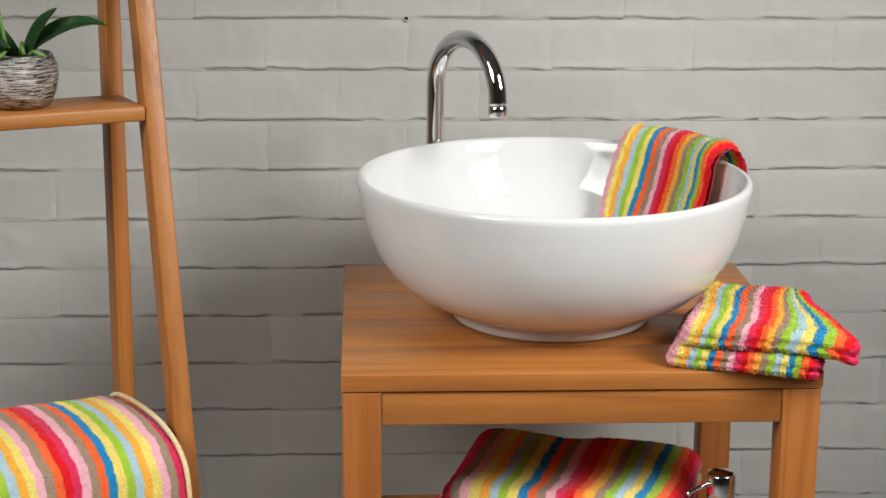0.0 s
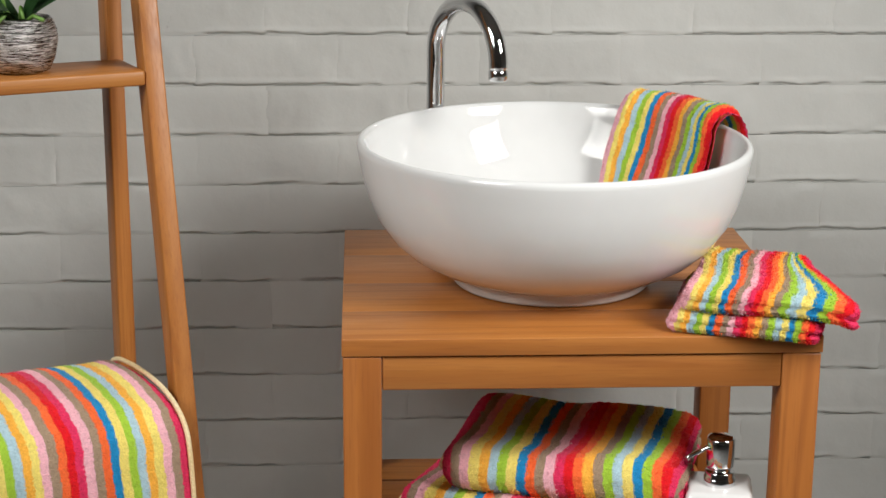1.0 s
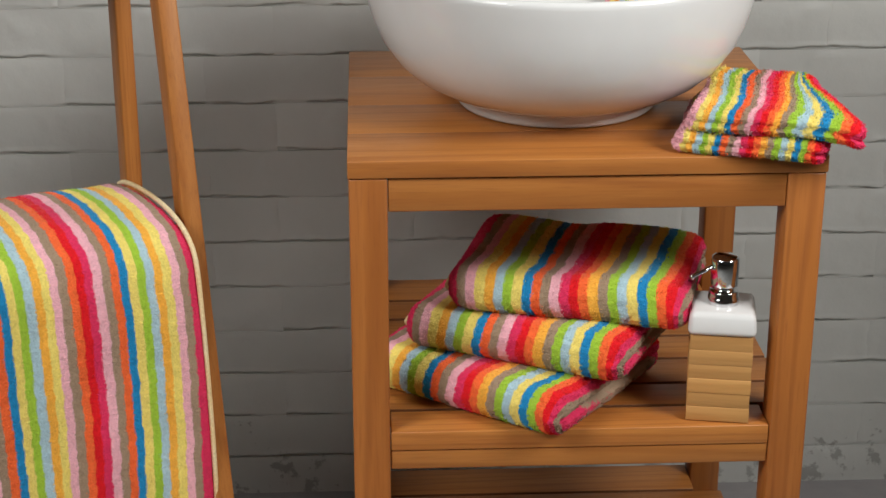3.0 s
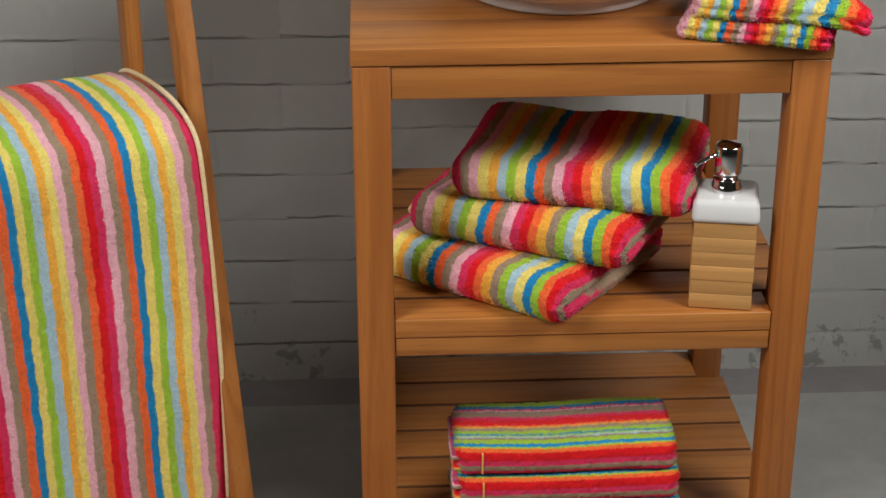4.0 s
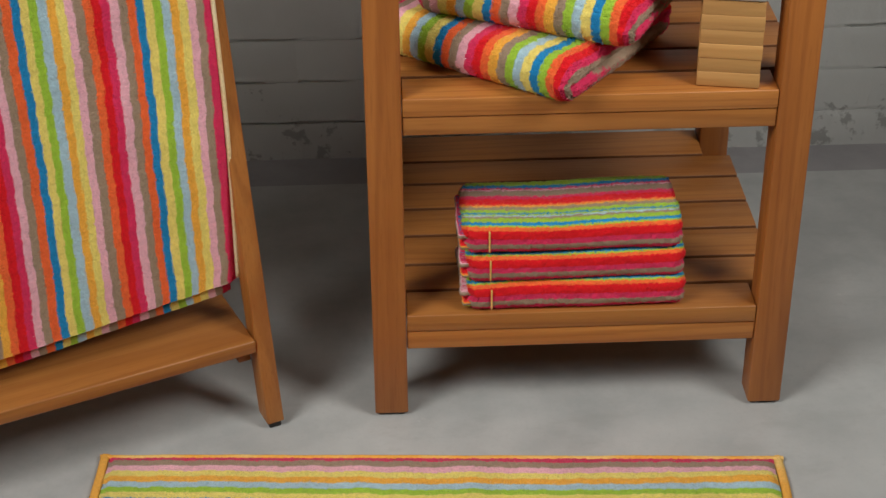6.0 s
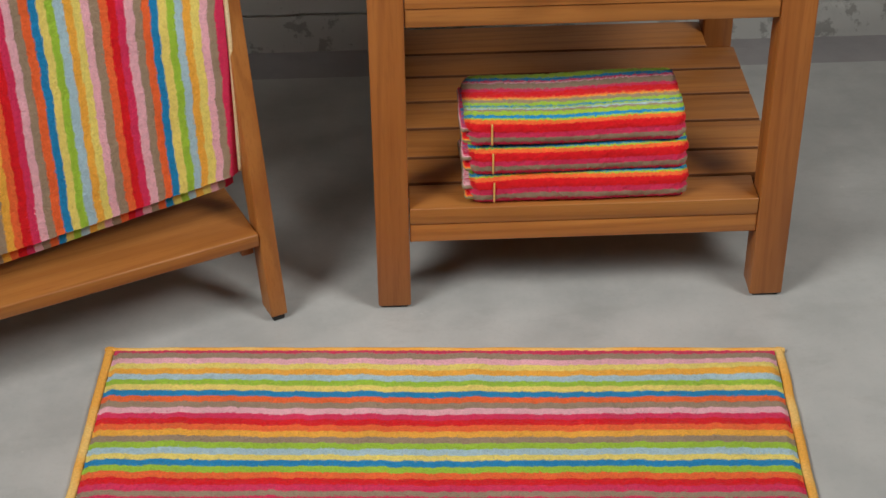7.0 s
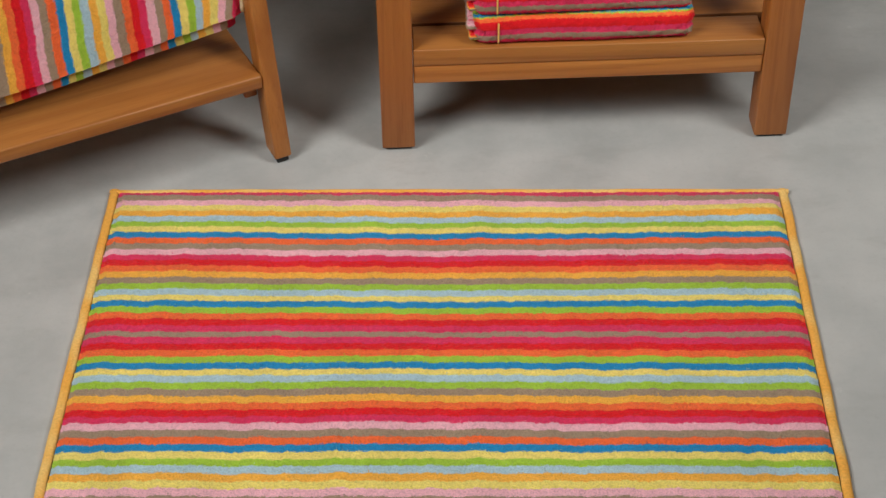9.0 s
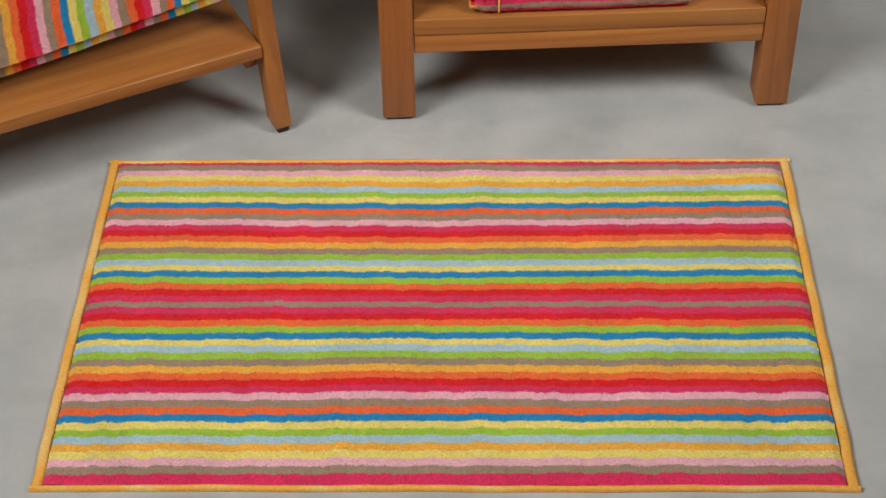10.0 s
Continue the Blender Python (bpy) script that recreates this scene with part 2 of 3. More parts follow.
def tufted(bm, length, away, seed, count=1):
    """Adds short terry loops that stand out from a cloth; away(point) points out of it."""
    rng = random.Random(seed)
    uv = bm.loops.layers.uv["UVMap"]
    for face in list(bm.faces):
        c, nor = face.calc_center_median(), face.normal
        if nor.length < 0.5:
            face.normal_update()
            nor = face.normal
        out = nor if nor.dot(away(c)) > 0 else -nor
        side = (face.verts[1].co - face.verts[0].co) * 0.5
        tex = face.loops[0][uv].uv.copy()
        for k in range(count):
            base = c + side * rng.uniform(-0.8, 0.8)
            lean = Vector((rng.uniform(-1, 1), rng.uniform(-1, 1), rng.uniform(-1, 1))) * 0.55
            tip = base + (out + lean) * length * rng.uniform(0.6, 1.2)
            turn = Vector((rng.uniform(-1, 1), rng.uniform(-1, 1), rng.uniform(-1, 1))).normalized() * 0.0009
            blade = bm.faces.new([bm.verts.new(q) for q in (base - turn, base + turn, tip)])
            for loop in blade.loops:
                loop[uv].uv = tex
    return bm


def pillow(w, d, h, r, step, shape, texture, tuft=0.0012, seed=0):
    """A soft folded pad: a rounded box on a fine grid, then shaped."""
    rng = random.Random(seed)
    bm = bmesh.new()
    uv = bm.loops.layers.uv.new("UVMap")
    made = {}
    half = Vector((w / 2, d / 2, h / 2))
    n = [max(2, round(2 * a / step)) for a in half]
    inner = Vector((w / 2 - r, d / 2 - r, max(0.0, h / 2 - r)))

    def vert(key):
        if key not in made:
            p = Vector([-half[k] + 2 * half[k] * key[k] / n[k] for k in range(3)])
            c = Vector([max(-inner[k], min(inner[k], p[k])) for k in range(3)])
            way = p - c
            q = c + way.normalized() * r if way.length > 1e-9 else p
            nor = way.normalized() if way.length > 1e-9 else Vector((0, 0, 0))
            u, v = texture(q)
            q = shape(q) + nor * rng.uniform(-tuft, tuft)
            made[key] = (bm.verts.new(q), u, v)
        return made[key]

    for axis in range(3):
        a, b = [k for k in range(3) if k != axis]
        for level in (0, n[axis]):
            for i in range(n[a]):
                for j in range(n[b]):
                    quad = []
                    for di, dj in ((0, 0), (1, 0), (1, 1), (0, 1)):
                        key = [0, 0, 0]
                        key[axis], key[a], key[b] = level, i + di, j + dj
                        quad.append(vert(tuple(key)))
                    face = bm.faces.new([q[0] for q in quad])
                    for loop, q in zip(face.loops, quad):
                        loop[uv].uv = q[1:]
    return bm


# ---------------------------------------------------------------- the room
WALL_Y = 0.665


def slab(name, label, category, material, box, bevel=0.0):
    ob = new(name, finish(board(*box, bevel=bevel), name, material, False))
    return tagged(ob, label, category, kind="structure")


slab("floor", "smooth grey concrete floor with faint mottling", "floor", floor_mat, (-3.0, 3.0, -4.0, 0.578, -0.12, 0.0))
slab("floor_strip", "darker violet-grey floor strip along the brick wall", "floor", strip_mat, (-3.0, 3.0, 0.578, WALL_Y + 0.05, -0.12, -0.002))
# Unseen ceiling and three walls, added to bounce softbox light back as fill.
slab("ceiling", "plain pale ceiling out of view, added to bounce light", "ceiling", lamp_cloth, (-3.0, 3.0, -4.0, WALL_Y + 0.25, 2.85, 2.97))
slab("wall_east", "plain pale wall out of view, added to bounce light", "wall", lamp_cloth, (3.0, 3.12, -4.0, WALL_Y + 0.25, -0.12, 2.97))
slab("wall_west", "plain pale wall out of view, added to bounce light", "wall", lamp_cloth, (-3.12, -3.0, -4.0, WALL_Y + 0.25, -0.12, 2.97))
slab("wall_south", "plain pale wall out of view, added to bounce light", "wall", lamp_cloth, (-3.12, 3.12, -4.12, -4.0, -0.12, 2.97))
wall_north = slab("wall_north", "white-painted brick wall, soiled near the floor", "wall", mortar_paint, (-3.0, 3.0, WALL_Y + 0.0105, WALL_Y + 0.25, -0.12, 2.85))

# ---------------------------------------------------------------- washstand
W, LEG, DEPTH = 0.5, 0.0403, 0.453
LEG_TOP, TOP = 0.7275, 0.747
stand = root("washstand", pose(0, 0, 0), "oiled teak washstand with two slatted shelves", "washstand")
for lx in (0.0, W - LEG):
    for ly in (0.0, DEPTH - LEG):
        leg = part("leg", board(lx, lx + LEG, ly, ly + LEG, 0.004, LEG_TOP, 0.0022), teak_leg, stand)
        part("glide", board(lx + 0.004, lx + LEG - 0.004, ly + 0.004, ly + LEG - 0.004, 0.0, 0.005, 0.001), dark_gap, leg, "dark plastic glide")
for y0, y1 in ((-0.0015, 0.098), (0.098, 0.208), (0.208, 0.331), (0.331, DEPTH)):
    part("plank", board(-0.001, W + 0.001, y0 + 0.0001, y1 - 0.0001, LEG_TOP + 0.0006, TOP, 0.0009), teak_x, stand)
AP = 0.690
part("apron", board(LEG + 0.0006, W - LEG - 0.0006, 0.002, 0.020, AP, LEG_TOP, 0.0015), teak_x, stand)
part("apron", board(LEG + 0.0006, W - LEG - 0.0006, DEPTH - 0.020, DEPTH - 0.002, AP, LEG_TOP, 0.0015), teak_x, stand)
for x0 in (0.004, W - 0.022):
    part("apron", board(x0, x0 + 0.018, LEG + 0.0006, DEPTH - LEG - 0.0006, AP, LEG_TOP, 0.0015), teak_y, stand)


def slatted_shelf(top, rail_low):
    under = top - 0.0225
    for y0 in (0.003, DEPTH - 0.021):
        part("rail", board(LEG + 0.0006, W - LEG - 0.0006, y0, y0 + 0.018, rail_low, under, 0.0015), teak_x, stand)
    for x0 in (0.006, W - 0.026):
        part("rail", board(x0, x0 + 0.018, LEG + 0.0006, DEPTH - LEG - 0.0006, rail_low, under, 0.0015), teak_y, stand)
    edges = [0.0015, 0.0565, 0.1150, 0.1830, 0.2500, 0.3155, 0.3765, 0.4520]
    for i, (a, b) in enumerate(zip(edges, edges[1:])):
        inset = LEG + 0.001 if i in (0, len(edges) - 2) else 0.005
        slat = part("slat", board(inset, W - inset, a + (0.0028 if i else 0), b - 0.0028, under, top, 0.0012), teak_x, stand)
        slat.data.materials.append(teak_gap_shade)  # inner sides coloured darker, painting in the shade of the gaps
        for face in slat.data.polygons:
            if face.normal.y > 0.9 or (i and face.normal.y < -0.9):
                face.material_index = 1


slatted_shelf(0.4338, 0.3876)
slatted_shelf(0.1465, 0.0979)

# ---------------------------------------------------------------- ladder rack
ALPHA, LEAN = 24.1, math.tan(radians(11.2))
WIDE, LW, LD, REAR, SET = 0.56, 0.0215, 0.031, 0.2877, 0.0165
LADDER = pose(-0.1101, -0.0136, 0, 0, 0, ALPHA)
rack = root("ladder_rack", LADDER, "oiled teak ladder rack with plank shelves", "shelf rack")
for x0 in (-WIDE, -LW):
    leg = part("leg", board(x0, x0 + LW, 0.0, LD, 0.008, 1.55, 0.002, LEAN), teak_z, rack)
    part("glide", board(x0 + 0.003, x0 + LW - 0.003, 0.004, LD - 0.002, 0.0, 0.009, 0.002), dark_gap, leg, "black rubber foot")
    x0 += SET if x0 < -0.1 else -SET
    leg = part("leg", board(x0 + 0.0015, x0 + LW - 0.0015, REAR, REAR + LD, 0.008, 1.55, 0.002), teak_z, rack)
    part("glide", board(x0 + 0.003, x0 + LW - 0.003, REAR + 0.003, REAR + LD - 0.003, 0.0, 0.009, 0.002), dark_gap, leg, "black rubber foot")


def rack_shelf(top, thick, rails):
    front = LEAN * (top - thick)
    part("shelf", board(-WIDE + LW + 0.0006, -LW - 0.0006, front, REAR - 0.0006, top - thick, top, 0.0025), teak_x, rack)
    for x0 in (-WIDE + LW + 0.001, -LW - 0.017) if rails else ():
        part("shelf_rail", board(x0, x0 + 0.016, front + 0.022, REAR - 0.002, top - thick - 0.024, top - thick - 0.0004, 0.002), teak_y, rack)


for top, thick, rails in ((0.1215, 0.018, True), (0.640, 0.017, False), (1.001, 0.0165, False)):
    rack_shelf(top, thick, rails)

# ---------------------------------------------------------------- towel over the rack
PATH = [(0.268, 0.20), (0.272, 0.45), (0.272, 0.60), (0.268, 0.642), (0.252, 0.662), (0.215, 0.6685), (0.165, 0.667), (0.125, 0.658), (0.096, 0.640), (0.082, 0.612), (0.077, 0.56), (0.072, 0.45), (0.066, 0.33), (0.060, 0.182)]


def resample(points, step):
    """Even steps along a smooth curve through points."""
    pts = [Vector((*p, 0)) for p in points]
    dense = []
    for i in range(len(pts) - 1):
        a, b, c, d = pts[max(i - 1, 0)], pts[i], pts[i + 1], pts[min(i + 2, len(pts) - 1)]
        for k in range(24):
            t = k / 24
            dense.append(0.5 * ((2 * b) + (c - a) * t + (2 * a - 5 * b + 4 * c - d) * t * t + (3 * b - a - 3 * c + d) * t ** 3))
    dense.append(pts[-1])
    out, left = [dense[0]], step
    for a, b in zip(dense, dense[1:]):
        length = (b - a).length
        while length >= left:
            a = a + (b - a).normalized() * left
            out.append(a)
            length -= left
            left = step
        left -= length
    return out


towel = root("bath_towel", LADDER, "striped multicolour terry towel draped over the rack", "towel")


def drape(path, x_right, width, offset, seed, step=0.003):
    line = resample(path, step)
    cols = round(width / step) + 1
    rng = random.Random(seed)
    last = len(line) - 1

    def place(i, j):
        p = line[i]
        way = line[min(i + 1, last)] - line[max(i - 1, 0)]
        nor = Vector((-way.y, way.x, 0)).normalized()
        u = j * step
        down = i / last
        edge = 1.0 - smoothstep(0.0, 0.012, min(u, width - u))
        wave = 0.0035 * noise.noise((u * 9, i * step * 3.0, seed)) + 0.002 * noise.noise((u * 28, i * step * 9, seed + 3))
        lift = offset + wave - 0.006 * edge + rng.uniform(-0.0005, 0.0005)
        x = x_right - u - 0.17 * max(0.0, p.x - 0.085) + 0.003 * noise.noise((i * step * 6, u * 3, 5.0)) + 0.003 * math.sin(i * step * 9)
        z = p.y - nor.y * lift - 0.022 * u / 0.3 * smoothstep(0.8, 1.0, down)
        return (x, p.x - nor.x * lift, z), u + 0.003 * math.sin(i * step * 5.0), i * step

    return sheet(len(line), cols, place)


part("front_layer", tufted(drape(PATH, -0.0235, 0.42, 0.0, 1.0), 0.0013, lambda c: c - Vector((c.x, 0.17, 0.3)), 2), terry_hang, towel)
INNER = [(y + (0.014 if i > 5 else -0.012), z - (0.013 if 2 < i < 12 else 0.0) - (0.020 if i == 13 else 0)) for i, (y, z) in enumerate(PATH)]
part("inner_layer", drape(INNER, -0.029, 0.40, 0.0, 2.0, 0.006), terry_hang, towel)
hem_line = resample(PATH, 0.008)
part("hem", tube([(-0.0222 - 0.17 * max(0.0, p.x - 0.085) + 0.003 * math.sin(i * 0.008 * 9), p.x + 0.004, p.y - 0.001) for i, p in enumerate(hem_line)], 0.0028, 8), hem_cream, towel, "pale cream woven hem")

# ---------------------------------------------------------------- potted orchid on the rack
plant = root("potted_orchid", LADDER @ pose(-0.1430, 0.240, 1.0014, 0, 0, 0) @ Matrix.Scale(1.02, 4), "small orchid in a scratched silver pot on the shelf", "plant")
pot_profile = [(0.0, 0.0005), (0.024, 0.0005), (0.029, 0.003), (0.035, 0.016), (0.0385, 0.032), (0.0375, 0.045), (0.0335, 0.055), (0.0315, 0.0572), (0.0300, 0.0560), (0.0315, 0.046), (0.0, 0.044)]
part("pot", revolve(pot_profile, 56), silver, plant, "ribbed silver metal pot")
part("soil", revolve([(0.0, 0.0512), (0.018, 0.0515), (0.0300, 0.0488), (0.0, 0.0475)], 24), soil_mat, plant)


def leaf(bends, length, width, fold):
    """A strap leaf along an arching rib: list of (reach, rise)."""
    rib = resample(bends, length / 26)
    count = len(rib)

    def place(i, j):
        s = i / (count - 1)
        wide = 1.5 * width * (math.sin(math.pi * min(1.0, 0.12 + 0.88 * s)) ** 0.75) * (1 - 0.25 * s)
        k = (j - 4) / 4
        p = rib[i]
        return (p.x, k * wide, p.y + fold * abs(k) * wide), k, s

    bm = sheet(count, 9, place)
    bmesh.ops.solidify(bm, geom=bm.faces[:], thickness=0.0012)
    return bm


for turn, bends, width in (
    (12, [(0.004, 0.052), (0.02, 0.075), (0.045, 0.094), (0.070, 0.100), (0.092, 0.094)], 0.0088),
    (30, [(0.003, 0.052), (0.008, 0.080), (0.016, 0.104), (0.030, 0.124)], 0.0075),
    (165, [(0.004, 0.052), (0.022, 0.072), (0.05, 0.088), (0.078, 0.092)], 0.013),
    (225, [(0.004, 0.052), (0.02, 0.066), (0.045, 0.074), (0.062, 0.070)], 0.011),
):
    ob = part("leaf", leaf(bends, 0.12, width, 0.35), leaf_mat, plant)
    ob.matrix_basis = pose(0, 0, 0.052, 0, 0, turn - ALPHA) @ pose(0, 0, 0, 38 if turn < 90 else -25) @ pose(0, 0, -0.052)
stalk = [(-0.012, 0.0, 0.05), (-0.016, 0.002, 0.08), (-0.022, 0.004, 0.12), (-0.034, 0.006, 0.18), (-0.05, 0.008, 0.24)]
part("flower_stem", tube(stalk, 0.0019, 8), stem_mat, plant, "pale green bare stem")
for k, (dx, dy) in enumerate(((0.012, -0.026), (-0.02, -0.022), (0.0, -0.012))):
    root_pts = [(dx * 0.2, dy * 0.2, 0.050), (dx * 0.8, dy * 0.8, 0.060 + 0.004 * k), (dx * 1.4, dy * 1.25, 0.0565)]
    part("aerial_root", tube(root_pts, 0.0022, 8), stem_mat, plant)

# ---------------------------------------------------------------- basin
SINK = (0.2385, 0.221)


def oval(profile):
    """A turned shape drawn out a little from front to back."""
    bm = revolve(profile, 112)
    for v in bm.verts:
        v.co.y *= 1.06
    return bm


basin = root("vessel_basin", pose(*SINK, TOP + 0.0004), "round glossy white ceramic vessel basin on the washstand", "sink")
outer = [(0.102, 0.0), (0.1125, 0.001), (0.1145, 0.004), (0.1140, 0.0120), (0.1150, 0.0145), (0.128, 0.0180), (0.147, 0.0262), (0.168, 0.0385), (0.1865, 0.0565), (0.2012, 0.079), (0.2115, 0.104), (0.2180, 0.129), (0.2214, 0.148), (0.2230, 0.157)]
lip = [(0.2232, 0.1612), (0.2218, 0.1645), (0.2188, 0.1660), (0.2155, 0.1648), (0.2135, 0.1610)]
inner = [(0.2110, 0.150), (0.2050, 0.125), (0.1950, 0.098), (0.1800, 0.073), (0.1600, 0.052), (0.1300, 0.036), (0.0950, 0.026), (0.0550, 0.0215), (0.0240, 0.0205)]
bowl = part("bowl", oval([(0.0, 0.006), (0.090, 0.006)] + outer + lip + inner + [(0.0, 0.0195)]), ceramic, basin)
part("drain", revolve([(0.0, 0.0225), (0.020, 0.0222), (0.0225, 0.0215), (0.023, 0.0200), (0.0, 0.0195)], 32), chrome, basin, "chrome drain cap")

# ---------------------------------------------------------------- tap
TAP = (0.1135, 0.432)
tap = root("basin_tap", pose(*TAP, TOP + 0.0004, 0, 0, -60), "tall chrome swan-neck tap behind the basin", "tap")
arc = [(0, 0, 0.004), (0, 0, 0.12), (0, 0, 0.225)]
R = 0.0685
for i in range(1, 37):
    a = math.pi * i / 36
    arc.append((R - R * math.cos(a), 0, 0.232 + R * math.sin(a) * 0.98))
arc += [(2 * R, 0, 0.228)]
part("spout", tube(arc, 0.0112, 28), chrome, tap)
part("aerator", tube([(2 * R, 0, 0.2286), (2 * R, 0, 0.2275), (2 * R, 0, 0.217), (2 * R, 0, 0.2155)], [0.0106, 0.0116, 0.0116, 0.0106], 28), chrome, tap)
part("base", revolve([(0.0, 0.0), (0.022, 0.0), (0.0225, 0.006), (0.018, 0.009), (0.0, 0.009)], 36), chrome, tap)

# ---------------------------------------------------------------- cloth over the basin's rim
rim_cloth = root("face_cloth", pose(*SINK, TOP), "striped terry face cloth hung over the basin rim", "towel", "face cloths")
OVER = [(0.245, 0.118), (0.243, 0.145), (0.2395, 0.166), (0.2290, 0.1805), (0.2120, 0.1810), (0.1985, 0.168), (0.1930, 0.148), (0.1860, 0.125), (0.1740, 0.097), (0.1580, 0.072), (0.1360, 0.055)]


def rim_drape(lift, seed, a0, a1, cut):
    line = resample(OVER, 0.0025)[cut:]
    rng = random.Random(seed)
    span = radians(a1 - a0) * 0.215
    cols = round(span / 0.0025) + 1

    def place(i, j):
        p = line[i]
        k = j / (cols - 1)
        way = line[min(i + 1, len(line) - 1)] - line[max(i - 1, 0)]
        nor = Vector((way.y, -way.x, 0)).normalized()
        edge = smoothstep(0.0, 0.07, min(k, 1 - k))
        off = lift * edge + rng.uniform(-0.001, 0.001) + 0.003 * noise.noise((k * 5, i * 0.04, seed))
        inwards = i * 0.0025
        a = radians(a1 + (a0 - a1) * k)
        r = p.x + nor.x * off
        side = (k - 0.5) * span
        mid = radians((a0 + a1) / 2)
        flat = smoothstep(0.05, 0.16, inwards)
        ra = a * (1 - flat) + flat * (mid - side / max(0.06, 0.175))
        return (r * math.cos(ra), 1.055 * r * math.sin(ra), p.y + nor.y * off), k * span, i * 0.0025

    return sheet(len(line), cols, place)


part("upper_layer", tufted(rim_drape(0.006, 3, 15, 58, 6), 0.0019, lambda c: Vector((0, 0, 0.4)) - c, 3), terry_cloth, rim_cloth)
part("lower_layer", rim_drape(-0.004, 4, 13, 57, 0), terry_cloth, rim_cloth)

# ---------------------------------------------------------------- folded face cloths on the top
def folded_cloth(x, y, z, turn, w, d, h, seed, droop, point):
    ob = root("face_cloth", pose(x, y, z, 0, 0, turn), "folded striped terry face cloth on the washstand corner", "towel", "face cloths")

    def shape(q):
        bend = 0.0035 * noise.noise((q.x * 16, q.y * 14, seed)) + 0.0015 * noise.noise((q.x * 60, q.y * 60, seed))
        over = max(0.0, q.x - 0.045)
        q.z += (bend if q.z > 0 else 0.0) - droop * over * over * 18
        q.x += 0.005 * noise.noise((q.y * 12, seed, 1.0)) + (0.003 if q.z > 0 else 0)
        q.y += 0.006 * noise.noise((q.x * 11, seed, 4.0))
        q.x += point * smoothstep(0.02, w / 2, q.x) * smoothstep(0.0, -d / 2, q.y)
        q.x -= point * 1.6 * smoothstep(0.0, w / 2, q.x) * smoothstep(-d * 0.2, d / 2, q.y)
        groove = math.exp(-((q.z + droop * over * over * 18) / 0.0022) ** 2)
        if q.y < -d / 2 + 0.01:
            q.y += 0.0035 * groove
        if q.x > w / 2 - 0.01:
            q.x -= 0.006 * groove
        return q + Vector((0, 0, h / 2))

    pad = pillow(w, d, h, h * 0.46, 0.0026, shape, lambda q: (q.x + w / 2 + 0.004 * math.sin(q.y * 30), q.y - q.z), 0.0014, seed)
    part("cloth", tufted(pad, 0.0019, lambda c: c - Vector((c.x * 0.9, c.y * 0.9, h / 2)), seed, 2), terry_fold, ob)
    return ob


folded_cloth(0.4385, 0.068, TOP + 0.0006, -19, 0.158, 0.170, 0.023, 11, 0.10, 0.0)
folded_cloth(0.4560, 0.073, TOP + 0.0245, -20, 0.158, 0.190, 0.024, 12, 0.45, 0.026)


# ---------------------------------------------------------------- bundle of towels on the upper shelf
def folded_towel(corner, turn, z, w, d, h, seed, skew=0.10, tilt=0.0, sag=0.0):
    """corner: the front right bottom corner; the stripes run from front to back."""
    m = pose(corner[0], corner[1], z, tilt, 0, turn) @ pose(-w / 2, d / 2, 0)
    ob = root("folded_towel", m, "folded striped terry towel in a loose pile on the shelf", "towel", "towels on the upper shelf")

    def shape(q):
        top = smoothstep(-h / 2, h / 2, q.z)
        q.z += top * (0.005 * noise.noise((q.x * 8, q.y * 9, seed)) + 0.004 * noise.noise((q.x * 20, q.y * 5, seed + 2)) - sag * math.cos(math.pi * q.x / w) * 0.5 * (1 - (2 * q.y / d)))
        groove = math.exp(-((q.z + 0.002) / 0.0035) ** 2)
        if q.x > w / 2 - 0.022:
            q.x -= 0.016 * groove * (1 - smoothstep(0.3, 0.5, abs(q.y / d)))
            q.y -= 0.004 * groove
        q.y += 0.004 * noise.noise((q.x * 9, q.z * 20, seed + 7))
        q.x += 0.004 * noise.noise((q.y * 9, q.z * 20, seed + 8))
        return q + Vector((0, 0, h / 2))

    def texture(q):
        u = q.x + w / 2
        if q.x > w / 2 - h * 0.45:
            u += 0.55 * (h / 2 - q.z) * smoothstep(w / 2 - h * 0.45, w / 2, q.x)
        return u + 0.003 * math.sin(q.y * 22) - skew * max(0.0, q.y + d / 2 - 0.02), q.y - q.z

    pad = pillow(w, d, h, h * 0.46, 0.0032, shape, texture, 0.0014, seed)
    part("cloth", tufted(pad, 0.0014, lambda c: c - Vector((c.x * 0.9, c.y * 0.9, h / 2)), seed, 2), terry_bundle, ob)
    edge = [(-w / 2 + 0.0030, -d / 2 + 0.016 + i * (d - 0.032) / 24, h * 0.5 + 0.004 * math.sin(i * 0.5)) for i in range(25)]
    part("hem", tube(edge, 0.0058, 10), hem_cream, ob, "pale cream woven hem")
    return ob


S1 = 0.4344
folded_towel((0.221, -0.041), -37, S1, 0.268, 0.245, 0.054, 21)
folded_towel((0.293, -0.013), -27, S1 + 0.052, 0.268, 0.230, 0.053, 22)
folded_towel((0.363, 0.012), -17, S1 + 0.103, 0.272, 0.210, 0.052, 23)

# ---------------------------------------------------------------- soap dispenser
soap = root("soap_dispenser", pose(0.4085, 0.0440, S1, 0, 0, -10.5), "square soap dispenser of ridged bamboo and white ceramic with chrome pump", "soap dispenser")
for k in range(6):
    z0, grow = 0.0006 + k * 0.0170, (0.0006, 0.0002, 0.0008, 0.0003, 0.0007, 0.0)[k]
    part("bamboo_block", board(-0.0338 - grow, 0.0338 + grow, -0.0338 - grow, 0.0338 + grow, z0, z0 + 0.01695, 0.0005), bamboo, soap)
